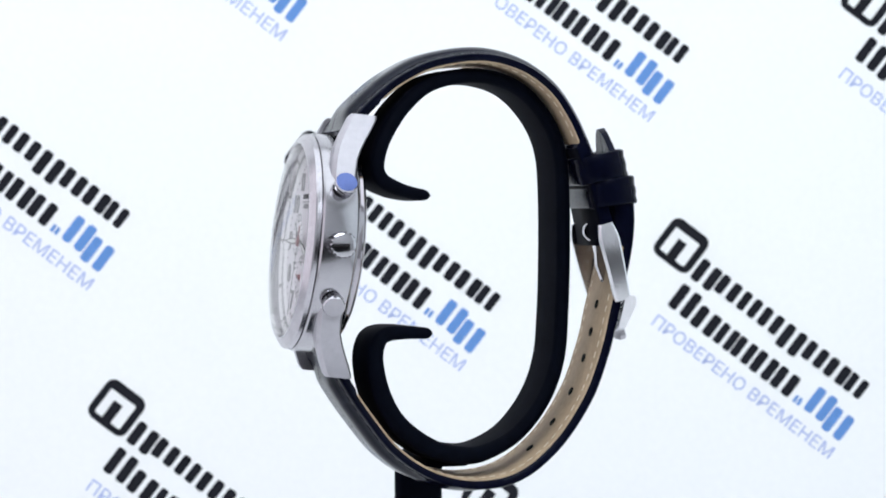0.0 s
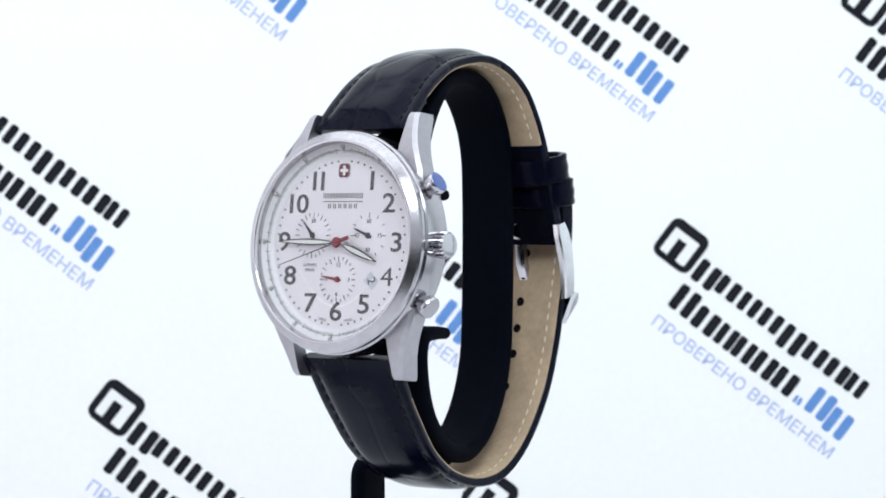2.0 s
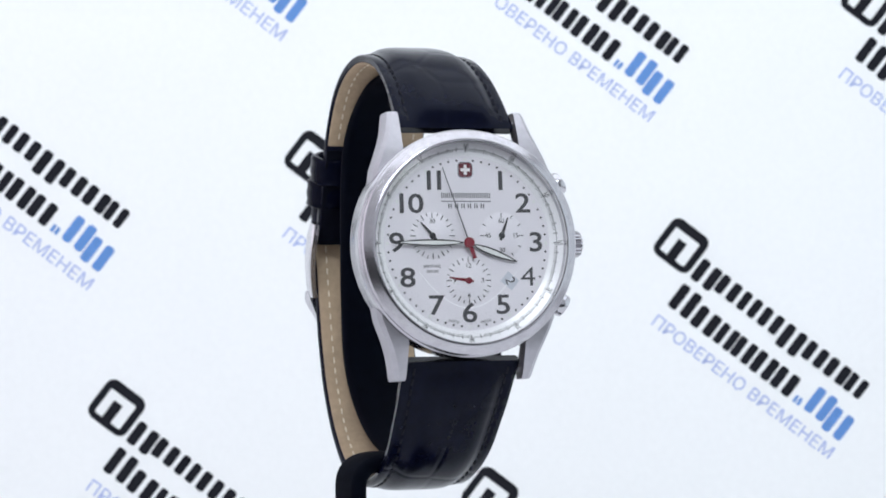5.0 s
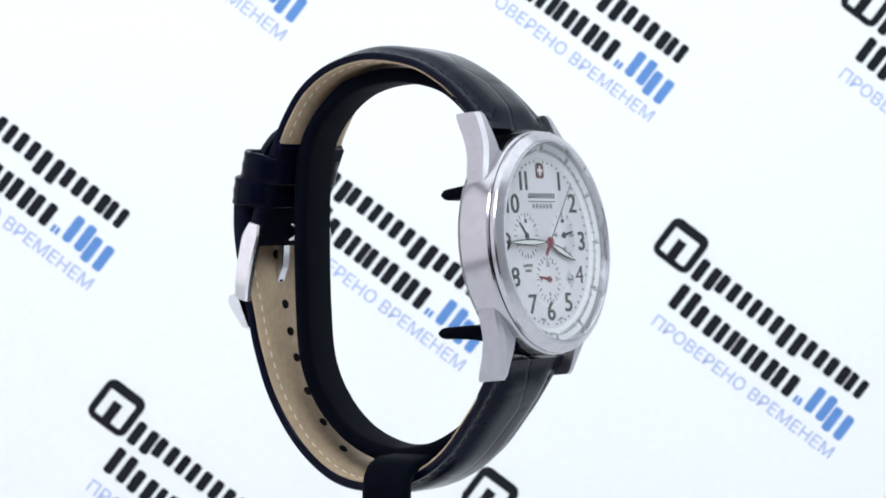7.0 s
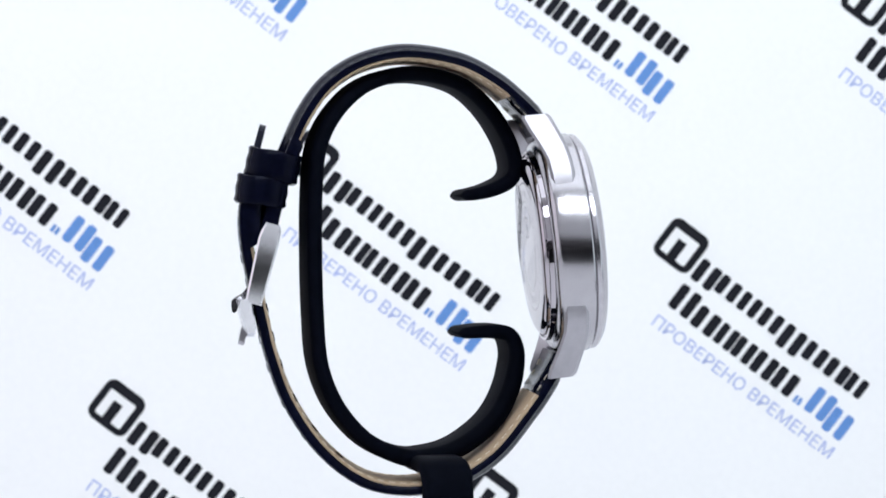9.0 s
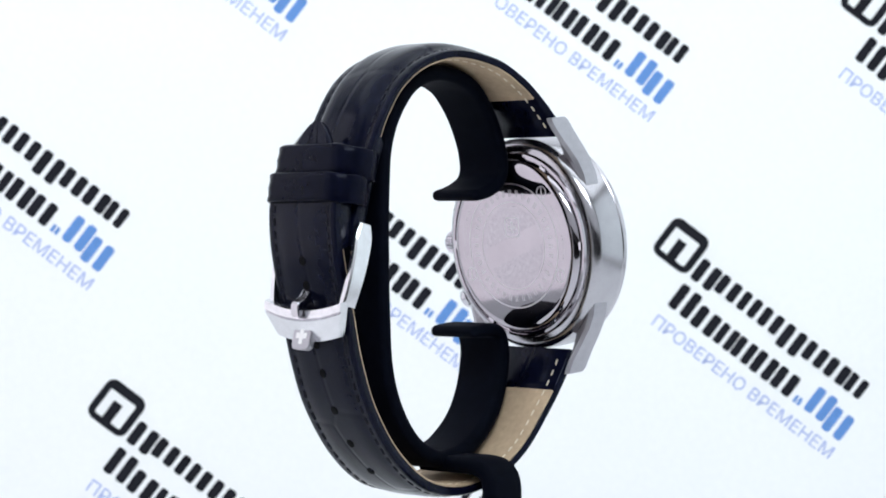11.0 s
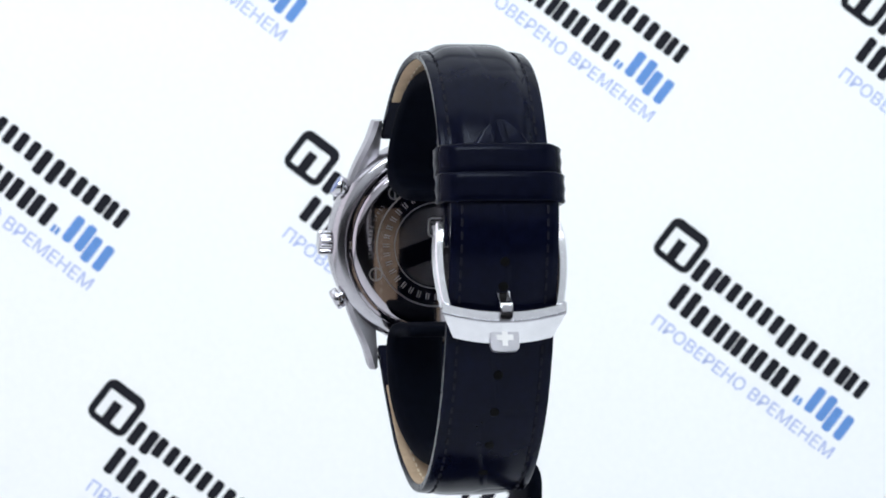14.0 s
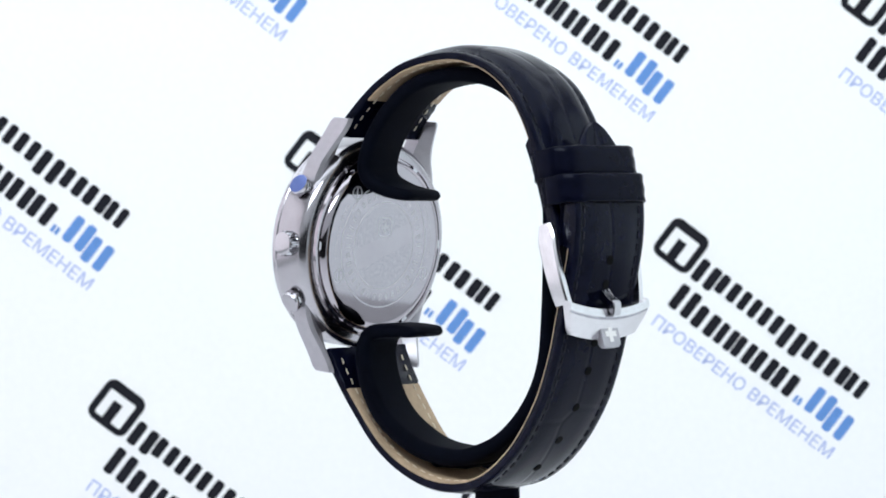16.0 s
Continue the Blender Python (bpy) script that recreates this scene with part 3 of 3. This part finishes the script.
# case back
back = part("case_back", lathe([(0, -8.6), (15.1, -8.6), (15.6, -8.55), (16.1, -8.38), (16.5, -8.1), (16.8, -7.7), (16.95, -7.2), (17.35, -7.2), (17.4, -7.55), (17.9, -7.5), (18.0, -7.0), (18.1, -6.6)], 128), M_BACK, watch, "mirror polished case back with engraving", CASE, angle=34)
UNDER = Matrix.Translation((0, 0, -8.602 * MM)) @ Matrix.Rotation(math.pi, 4, "Y")


def arc_text(text, r, start, step, size):
    return merge([turned(lettering(ch, size, 0.01), start + k * step, r, z=0.0) for k, ch in enumerate(text) if ch != " "])


circle = lambda r, n=96: [(r * math.cos(2 * math.pi * k / n), r * math.sin(2 * math.pi * k / n)) for k in range(n)]
part("engraved_ring", ring_plate(circle(12.2), circle(11.9), 0, 0.012), M_ETCH, back, m=UNDER, smooth=False)
part("engraved_ring", ring_plate(circle(8.6), circle(8.4), 0, 0.012), M_ETCH, back, m=UNDER, smooth=False)
part("engraved_text", arc_text("SAPPHIRE CRYSTAL", 13.4, 55, 3.0, 0.85), M_ETCH, back, m=UNDER, smooth=False)
part("engraved_text", arc_text("STAINLESS STEEL", 13.4, 260, 3.2, 0.85), M_ETCH, back, m=UNDER, smooth=False)
part("engraving", merge([turned(box(-0.35, -0.12, -0.65, 0.65, 0, 0.012), a, 10.2, z=0) for a in range(0, 360, 10)] + [turned(box(0.12, 0.35, -0.65, 0.65, 0, 0.012), a, 10.2, z=0) for a in range(0, 360, 10)]), M_ETCH, back, m=UNDER, smooth=False)
def half_disc(r, a0, a1, dy):
    return [(r * math.cos(radians(a)), r * math.sin(radians(a)) + dy) for a in range(a0, a1, 4)]


part("engraved_disc", merge([prism(half_disc(7.7, 14, 167, 0), 0, 0.012), prism(half_disc(7.7, 194, 347, -0.4), 0, 0.012)]), M_FROST, back, m=UNDER @ Matrix.Rotation(radians(20), 4, "Z"), smooth=False)
part("engraved_shield", merge([ring_plate(round_rect(4, 4, 1, 0, 3.6), round_rect(3.4, 3.4, 0.8, 0, 3.6), 0.01, 0.02), box(-1.1, 1.1, 3.25, 3.95, 0.01, 0.02), box(-0.35, 0.35, 2.5, 4.7, 0.01, 0.021)]), M_ETCH, back, m=UNDER, smooth=False)
for a in (40, 115, 245, 320):
    x, y = clock(a, 13.4)
    part("screw", moved(merge([ring_plate(circle(1.35, 24), circle(1.08, 24), 0, 0.014), box(-0.16, 0.16, -1.1, 1.1, 0, 0.014)]), Matrix.Translation((x * MM, y * MM, 0))), M_ETCH, back, m=UNDER, smooth=False)
for a in (30, 90, 150, 210, 270, 330):
    x, y = clock(a, 17.0)
    part("tool_notch", moved(box(-0.8, 0.8, -0.5, 0.4, -7.75, -7.0, 0.1), Matrix.Translation((x * MM, y * MM, -0.05 * MM)) @ Matrix.Rotation(radians(-a), 4, "Z")), M_STEEL, back)

# ---- strap ----
UPPER = [(-19.4, 23.0), (-18.7, 24.4), (-17.3, 26.2), (-14.1, 29.4), (-9.4, 33.1), (-2.6, 36.4), (7.2, 37.8), (15.6, 36.0), (22.0, 31.9), (26.2, 26.3), (29.2, 19.9), (31.7, 13.1), (33.4, 6.5), (34.2, 1.9)]
LOWER = [(-22.7, -18.9), (-22.0, -20.5), (-19.7, -24.8), (-16.1, -30.1), (-10.1, -37.4), (-2.6, -42.2), (6.1, -44.1), (15.1, -42.5), (23.1, -36.6), (29.3, -27.8), (32.8, -18.7), (34.6, -11.2), (36.1, -4.8), (37.5, 2.6), (37.6, 8.9), (36.1, 15.2), (35.0, 19.8), (33.9, 24.2)]
up_rows, low_rows = smooth_path(UPPER, 0.9), smooth_path(LOWER, 0.9)


def strap_section(width, pad, inner):
    def outline(s, S):
        w, p, lo = width(s, S), pad(s, S), inner(s, S)
        e = w / 2
        k = min(1.0, e / 7.0)
        d = 0.3 * p
        pts = [(-e, lo + 0.25), (-e, 0.25), (-e + 0.35 * k, 0.50), (-e + 1.3 * k, 0.56), (-e + 1.9 * k, 0.50), (-e + 2.5 * k, 0.54 + p * 0.06), (-e + 3.4 * k, 0.5 + p * 0.48), (-e + 4.4 * k, 0.5 + p * 0.80), (-e + 5.6 * k, 0.5 + p * 0.95), (-e * 0.3, 0.5 + p)]
        flat = k ** 2   # the pointed tip lies flat
        pts = [pts[0], (-e, 0.25 - d)] + [(x, 0.46 + (h - 0.46) * flat - d) for x, h in pts[2:]]
        pts = pts + [(-x, h) for x, h in reversed(pts)]
        return pts + [(e - 0.25 * k, lo), (-e + 0.25 * k, lo)]
    return outline


def tip_width(s, S):
    d = S - s
    return 19.4 if d > 13 else 1.2 + 18.2 * (d / 13) ** 0.66


up_w = lambda s, S: 22.1 - 2.3 * min(1.0, s / 27)
low_w = lambda s, S: 22.1 - 2.7 * min(1.0, s / 31) if S - s > 13 else tip_width(s, S)
up_pad = lambda s, S: 1.5 * blend(s, 0.6, 4.6) - 1.2 * blend(s, S - 9, S - 3)
low_pad = lambda s, S: 1.6 * blend(s, 0.8, 5.5) - 1.2 * blend(s, 22, 50) - 0.4 * blend(s, S - 20, S - 12)
up_sec = strap_section(up_w, up_pad, lambda s, S: -1.75 if s < 9.0 else -2.5 if s > S - 20.6 else -1.4)
low_sec = strap_section(low_w, low_pad, lambda s, S: -1.75 if s < 8.8 else (-3.5 + 2.7 * blend(s, S - 13, S - 4) if s > S - 23.4 else -1.35))


def lining_section(width, whole):
    def outline(s, S):
        e = width(s, whole) / 2 - 0.35
        return [(-e, -1.3), (e, -1.3), (e, -1.62), (e - 0.2, -1.75), (-e + 0.2, -1.75), (-e, -1.62)]
    return outline


straps = []
for nm, rows, side, sec, wfn, cut, lab in (("upper_strap", up_rows, 1, up_sec, up_w, 9.2, "padded black leather strap with buckle"), ("lower_strap", low_rows, -1, low_sec, low_w, 9.0, "padded black leather strap with punched holes")):
    S = rows[-1][0]
    st = part(nm, eased(sweep(rows, side, sec)), M_LEATHER, watch, lab, angle=50)
    straps.append(st)
    sub = [r for r in rows if cut < r[0] < S - (20 if side > 0 else 23)]
    part("lining", eased(sweep(sub, side, lining_section(wfn, S))), M_LINING, st, "beige leather lining", angle=50)
    # upper end: leather turned in; on the tail, black stands for shaded lining
    facing_rows = [r for r in rows if (S - 20.2 < r[0] if side > 0 else S - 23.0 < r[0] < S - 13)]
    depth = -2.47 if side > 0 else -3.47
    part("black_end_facing", eased(sweep(facing_rows, side, lambda s, _, w=wfn, L=S, d=depth: [(-w(s, L) / 2 + 0.1, d), (w(s, L) / 2 - 0.1, d), (w(s, L) / 2 - 0.25, d - 0.16), (-w(s, L) / 2 + 0.25, d - 0.16)])), M_MATTE, st, "matte black facing for the buckle fold and the tail's shaded lining", angle=50)
    for sx in (-1, 1):
        end = S - (21 if side > 0 else 12)
        bs = []
        s = 2.0
        while s < end:
            x = sx * (wfn(s, S) / 2 - 2.0)
            bs.append(moved(prism(round_rect(0.42, 1.5, 0.18, 0, 0, 3), -0.1, 0.16), at_path(rows, side, s, x, 0.5 - 0.3 * (up_pad if side > 0 else low_pad)(s, S))))
            s += 2.3
        part("outer_stitching", eased(merge(bs)), M_THREAD, st)
        bs = []
        s = 3.0
        while s < end:
            x = sx * (wfn(s, S) / 2 - 2.3)
            bs.append(moved(prism(round_rect(0.27, 1.2, 0.12, 0, 0, 3), -0.08, 0.08), at_path(rows, side, s, x, -1.78)))
            s += 2.3
        part("lining_stitching", eased(merge(bs)), M_TAN, st, "cream stitching")

# punched holes along the tail, dark plugs in place of the shade inside
for target in (-38.9, -33.6, -27.6, -21.2, -16.0, -10.8, -5.2, -0.7):
    s = min((r for r in low_rows if r[0] > 40), key=lambda r: abs(r[1].y - target))[0]
    part("hole", eased(moved(merge([lathe([(0, 0.86), (0.75, 0.85), (0.88, 0.72), (0.88, -2.0), (0.78, -2.1), (0, -2.1)], 20)]), at_path(low_rows, -1, s, 0, 0.1))), M_HOLE, straps[1])


def keeper(cy, cz, tilt, w, d, h):
    """A folded leather loop: a flattened tube with full, rounded sides."""
    o = round_rect(w, d, d * 0.46, 0, 0, 8)
    i = round_rect(w - 2.8, d - 2.8, d * 0.3, 0, 0, 8)
    bm = bmesh.new()
    n = len(o)
    rings = []
    for f in range(16):
        a = 2 * math.pi * f / 16
        out = 0.5 + 0.5 * max(-1, min(1, 1.35 * math.cos(a))) - (0.14 if f in (1, 15) else 0.0)
        z = h / 2 * max(-1, min(1, 1.25 * math.sin(a)))
        rings.append([bm.verts.new(((p[0] * out + q[0] * (1 - out)) * MM, (p[1] * out + q[1] * (1 - out)) * MM, (z + 0.12 * math.sin(k * 0.9)) * MM)) for k, (p, q) in enumerate(zip(o, i))])
    for a, b in zip(rings, rings[1:] + rings[:1]):
        for k in range(n):
            bm.faces.new((a[k], a[(k + 1) % n], b[(k + 1) % n], b[k]))
    part("keeper_loop", eased(moved(bm, Matrix.Translation((strap_x(cy) * MM, cy * MM, cz * MM)) @ Matrix.Rotation(radians(tilt), 4, "X"))), M_EDGE, watch, "black leather keeper loop", angle=80)


keeper(31.9, 16.5, 12, 23.0, 10.2, 5.3)
keeper(34.0, 11.8, 8, 23.2, 9.8, 5.3)

# ---- buckle ----
buckle = tagged(new("buckle"), "polished steel pin buckle with embossed plate")
buckle.parent = watch
ACROSS = Matrix.Translation((0, 0.5 * MM, -2.65 * MM)) @ Matrix(((0, 0, 1, 0), (1, 0, 0, 0), (0, 1, 0, 0), (0, 0, 0, 1)))   # outline (y, z), extruded along x
BX = -4.5
def side_bar_mesh(sx):
    """A tapering side of the buckle frame, its outer face bowed along its length."""
    bm = bmesh.new()
    rings = []
    for k in range(15):
        f = k / 14
        cy, cz = 31.4 + 3.6 * f, 8.4 - 14.6 * f
        half = (1.25 + 0.75 * math.sin(math.pi * min(f * 2.2, 0.5))) * (1 - 0.25 * f)
        x = 10.75 + 0.75 * (1 - (2 * f - 1) ** 2) - 0.5 * f
        out, inn = x + 0.55, x - 0.75
        ring = [(out - 0.3, -half), (out, -half + 0.35), (out, half - 0.35), (out - 0.3, half), (inn, half), (inn, -half)]
        rings.append([bm.verts.new(((BX + sx * px) * MM, (cy + 0.5 + h) * MM, (cz - 2.65 + 0.25 * h) * MM)) for px, h in ring])
    for a, b in zip(rings, rings[1:]):
        for k in range(6):
            bm.faces.new((a[k], a[(k + 1) % 6], b[(k + 1) % 6], b[k]))
    bm.faces.new(rings[0])
    bm.faces.new(rings[-1])
    return bm


for sx in (-1, 1):
    part("side_bar", eased(side_bar_mesh(sx)), M_BUCKLE, buckle, angle=30)


def buckle_bar():
    bm = bmesh.new()
    rings = []
    for k in range(25):
        f = -1 + 2 * k / 24
        bow = 1 - f * f
        top, knee, low = -5.2 - 1.6 * bow, -6.9 - 1.6 * bow, -11.6 - 1.1 * bow
        xs_ = [11.1 * f, 11.1 * f, 11.05 * f, 11.1 * f, 11.0 * f, 8.9 * f, 8.9 * f, 10.8 * f]
        yz = [(36.3, top), (37.5, top - 0.25), (37.8, knee), (37.3, knee - 0.25), (37.6, knee - 0.5), (36.1, low), (34.8, low + 0.1), (35.6, top - 0.8)]
        rings.append([bm.verts.new(((BX + x) * MM, (y + 0.3 + 0.4 * bow) * MM, (z - 2.65) * MM)) for x, (y, z) in zip(xs_, yz)])
    for a, b in zip(rings, rings[1:]):
        for k in range(8):
            bm.faces.new((a[k], a[(k + 1) % 8], b[(k + 1) % 8], b[k]))
    bm.faces.new(rings[0])
    bm.faces.new(rings[-1])
    return bm


part("end_bar", eased(buckle_bar()), M_BUCKLE, buckle, angle=20)
PLATE = Matrix.Translation((BX * MM, 37.4 * MM, -14.3 * MM)) @ Matrix.Rotation(radians(90 + 14), 4, "X") @ Matrix.Rotation(math.pi, 4, "X")
plate = part("plate", eased(moved(prism(round_rect(5.2, 5.0, 1.0), -0.7, 0.5, 0.15), PLATE)), M_BRUSHED, buckle, "embossed square plate with a cross")
part("plate_cross", eased(moved(merge([box(-1.5, 1.5, -0.5, 0.5, 0.4, 0.62), box(-0.5, 0.5, -1.5, 1.5, 0.4, 0.625)]), PLATE)), M_CROSS, plate, smooth=False)
part("tongue", eased(moved(prism([(33.2, 6.2), (33.6, 0.6), (35.2, -2.6), (37.2, -4.9), (38.9, -5.5), (39.2, -6.3), (39.0, -8.2), (38.2, -8.2), (37.9, -6.6), (36.6, -6.0), (33.9, -3.6), (32.4, 0.2), (32.0, 6.2)], BX - 1.1, BX + 1.1, 0.2), ACROSS)), M_STEEL, buckle)
part("tongue_collar", eased(moved(lathe([(0.9, -1.2), (2.1, -1.2), (2.25, -0.9), (2.25, 0.9), (2.1, 1.2), (0.9, 1.2)], 24), Matrix.Translation((BX * MM, 32.6 * MM, 4.3 * MM)) @ Matrix.Rotation(radians(90), 4, "Y"))), M_STEEL, buckle)
part("spring_bar", eased(moved(lathe([(0, -11.2), (0.9, -11.2), (0.9, 11.2), (0, 11.2)], 16), Matrix.Translation((BX * MM, 32.6 * MM, 4.3 * MM)) @ Matrix.Rotation(radians(90), 4, "Y"))), M_STEEL, buckle)
for sy in (1, -1):
    part("spring_bar", lathe([(0, -11.3), (0.6, -11.3), (0.6, 11.3), (0, 11.3)], 16), M_STEEL, watch, m=CASE @ Matrix.Translation((0, sy * 22.4 * MM, (-5.4 if sy > 0 else -6.6) * MM)) @ Matrix.Rotation(radians(90), 4, "Y"))


# ---- what moves: the stand turns with the watch, and two hands run ----
TURNS = ((0.0, -82.04), (0.5, -72.46), (1.0, -63.24), (1.5, -53.2), (2.0, -43.22), (2.5, -33.57), (3.0, -25.04), (3.5, -15.9), (4.0, -5.76), (4.2, -2.0), (4.9, 11.25), (5.6, 24.52), (6.3, 37.8), (6.5, 41.6), (7.0, 51.38), (7.5, 61.0),
         (8.0, 71.0), (8.5, 80.9), (9.0, 90.4), (9.2, 93.9), (9.9, 106.63), (10.6, 120.05), (11.3, 133.1), (11.5, 137.33), (12.0, 147.81), (12.5, 157.37), (13.0, 166.32), (13.5, 175.71), (14.0, 185.64), (14.5, 195.77), (15.0, 205.45), (15.5, 214.27), (16.0, 223.32))
YAW, STAND_YAW = 5.65, 13.0


def motions():
    walk(stand, [(t, pose(AXIS_X, 0, 0, 0, 0, a + STAND_YAW)) for t, a in TURNS])
    walk(watch, [(t, pose(AXIS_X, 0, ZC, 0, 0, a + YAW)) for t, a in TURNS])
    beats = [k * 0.5 for k in range(33)]
    walk(second_hand, [(t, CASE @ Matrix.Rotation(radians(-(296.5 + 29.6 * (t - 3.5))), 4, "Z")) for t in beats])
    walk(small_seconds, [(t, CASE @ Matrix.Translation((6.6 * MM, 1.35 * MM, 0)) @ Matrix.Rotation(radians(-(336 + 29.6 * (t - 3.5))), 4, "Z")) for t in beats])


motions()
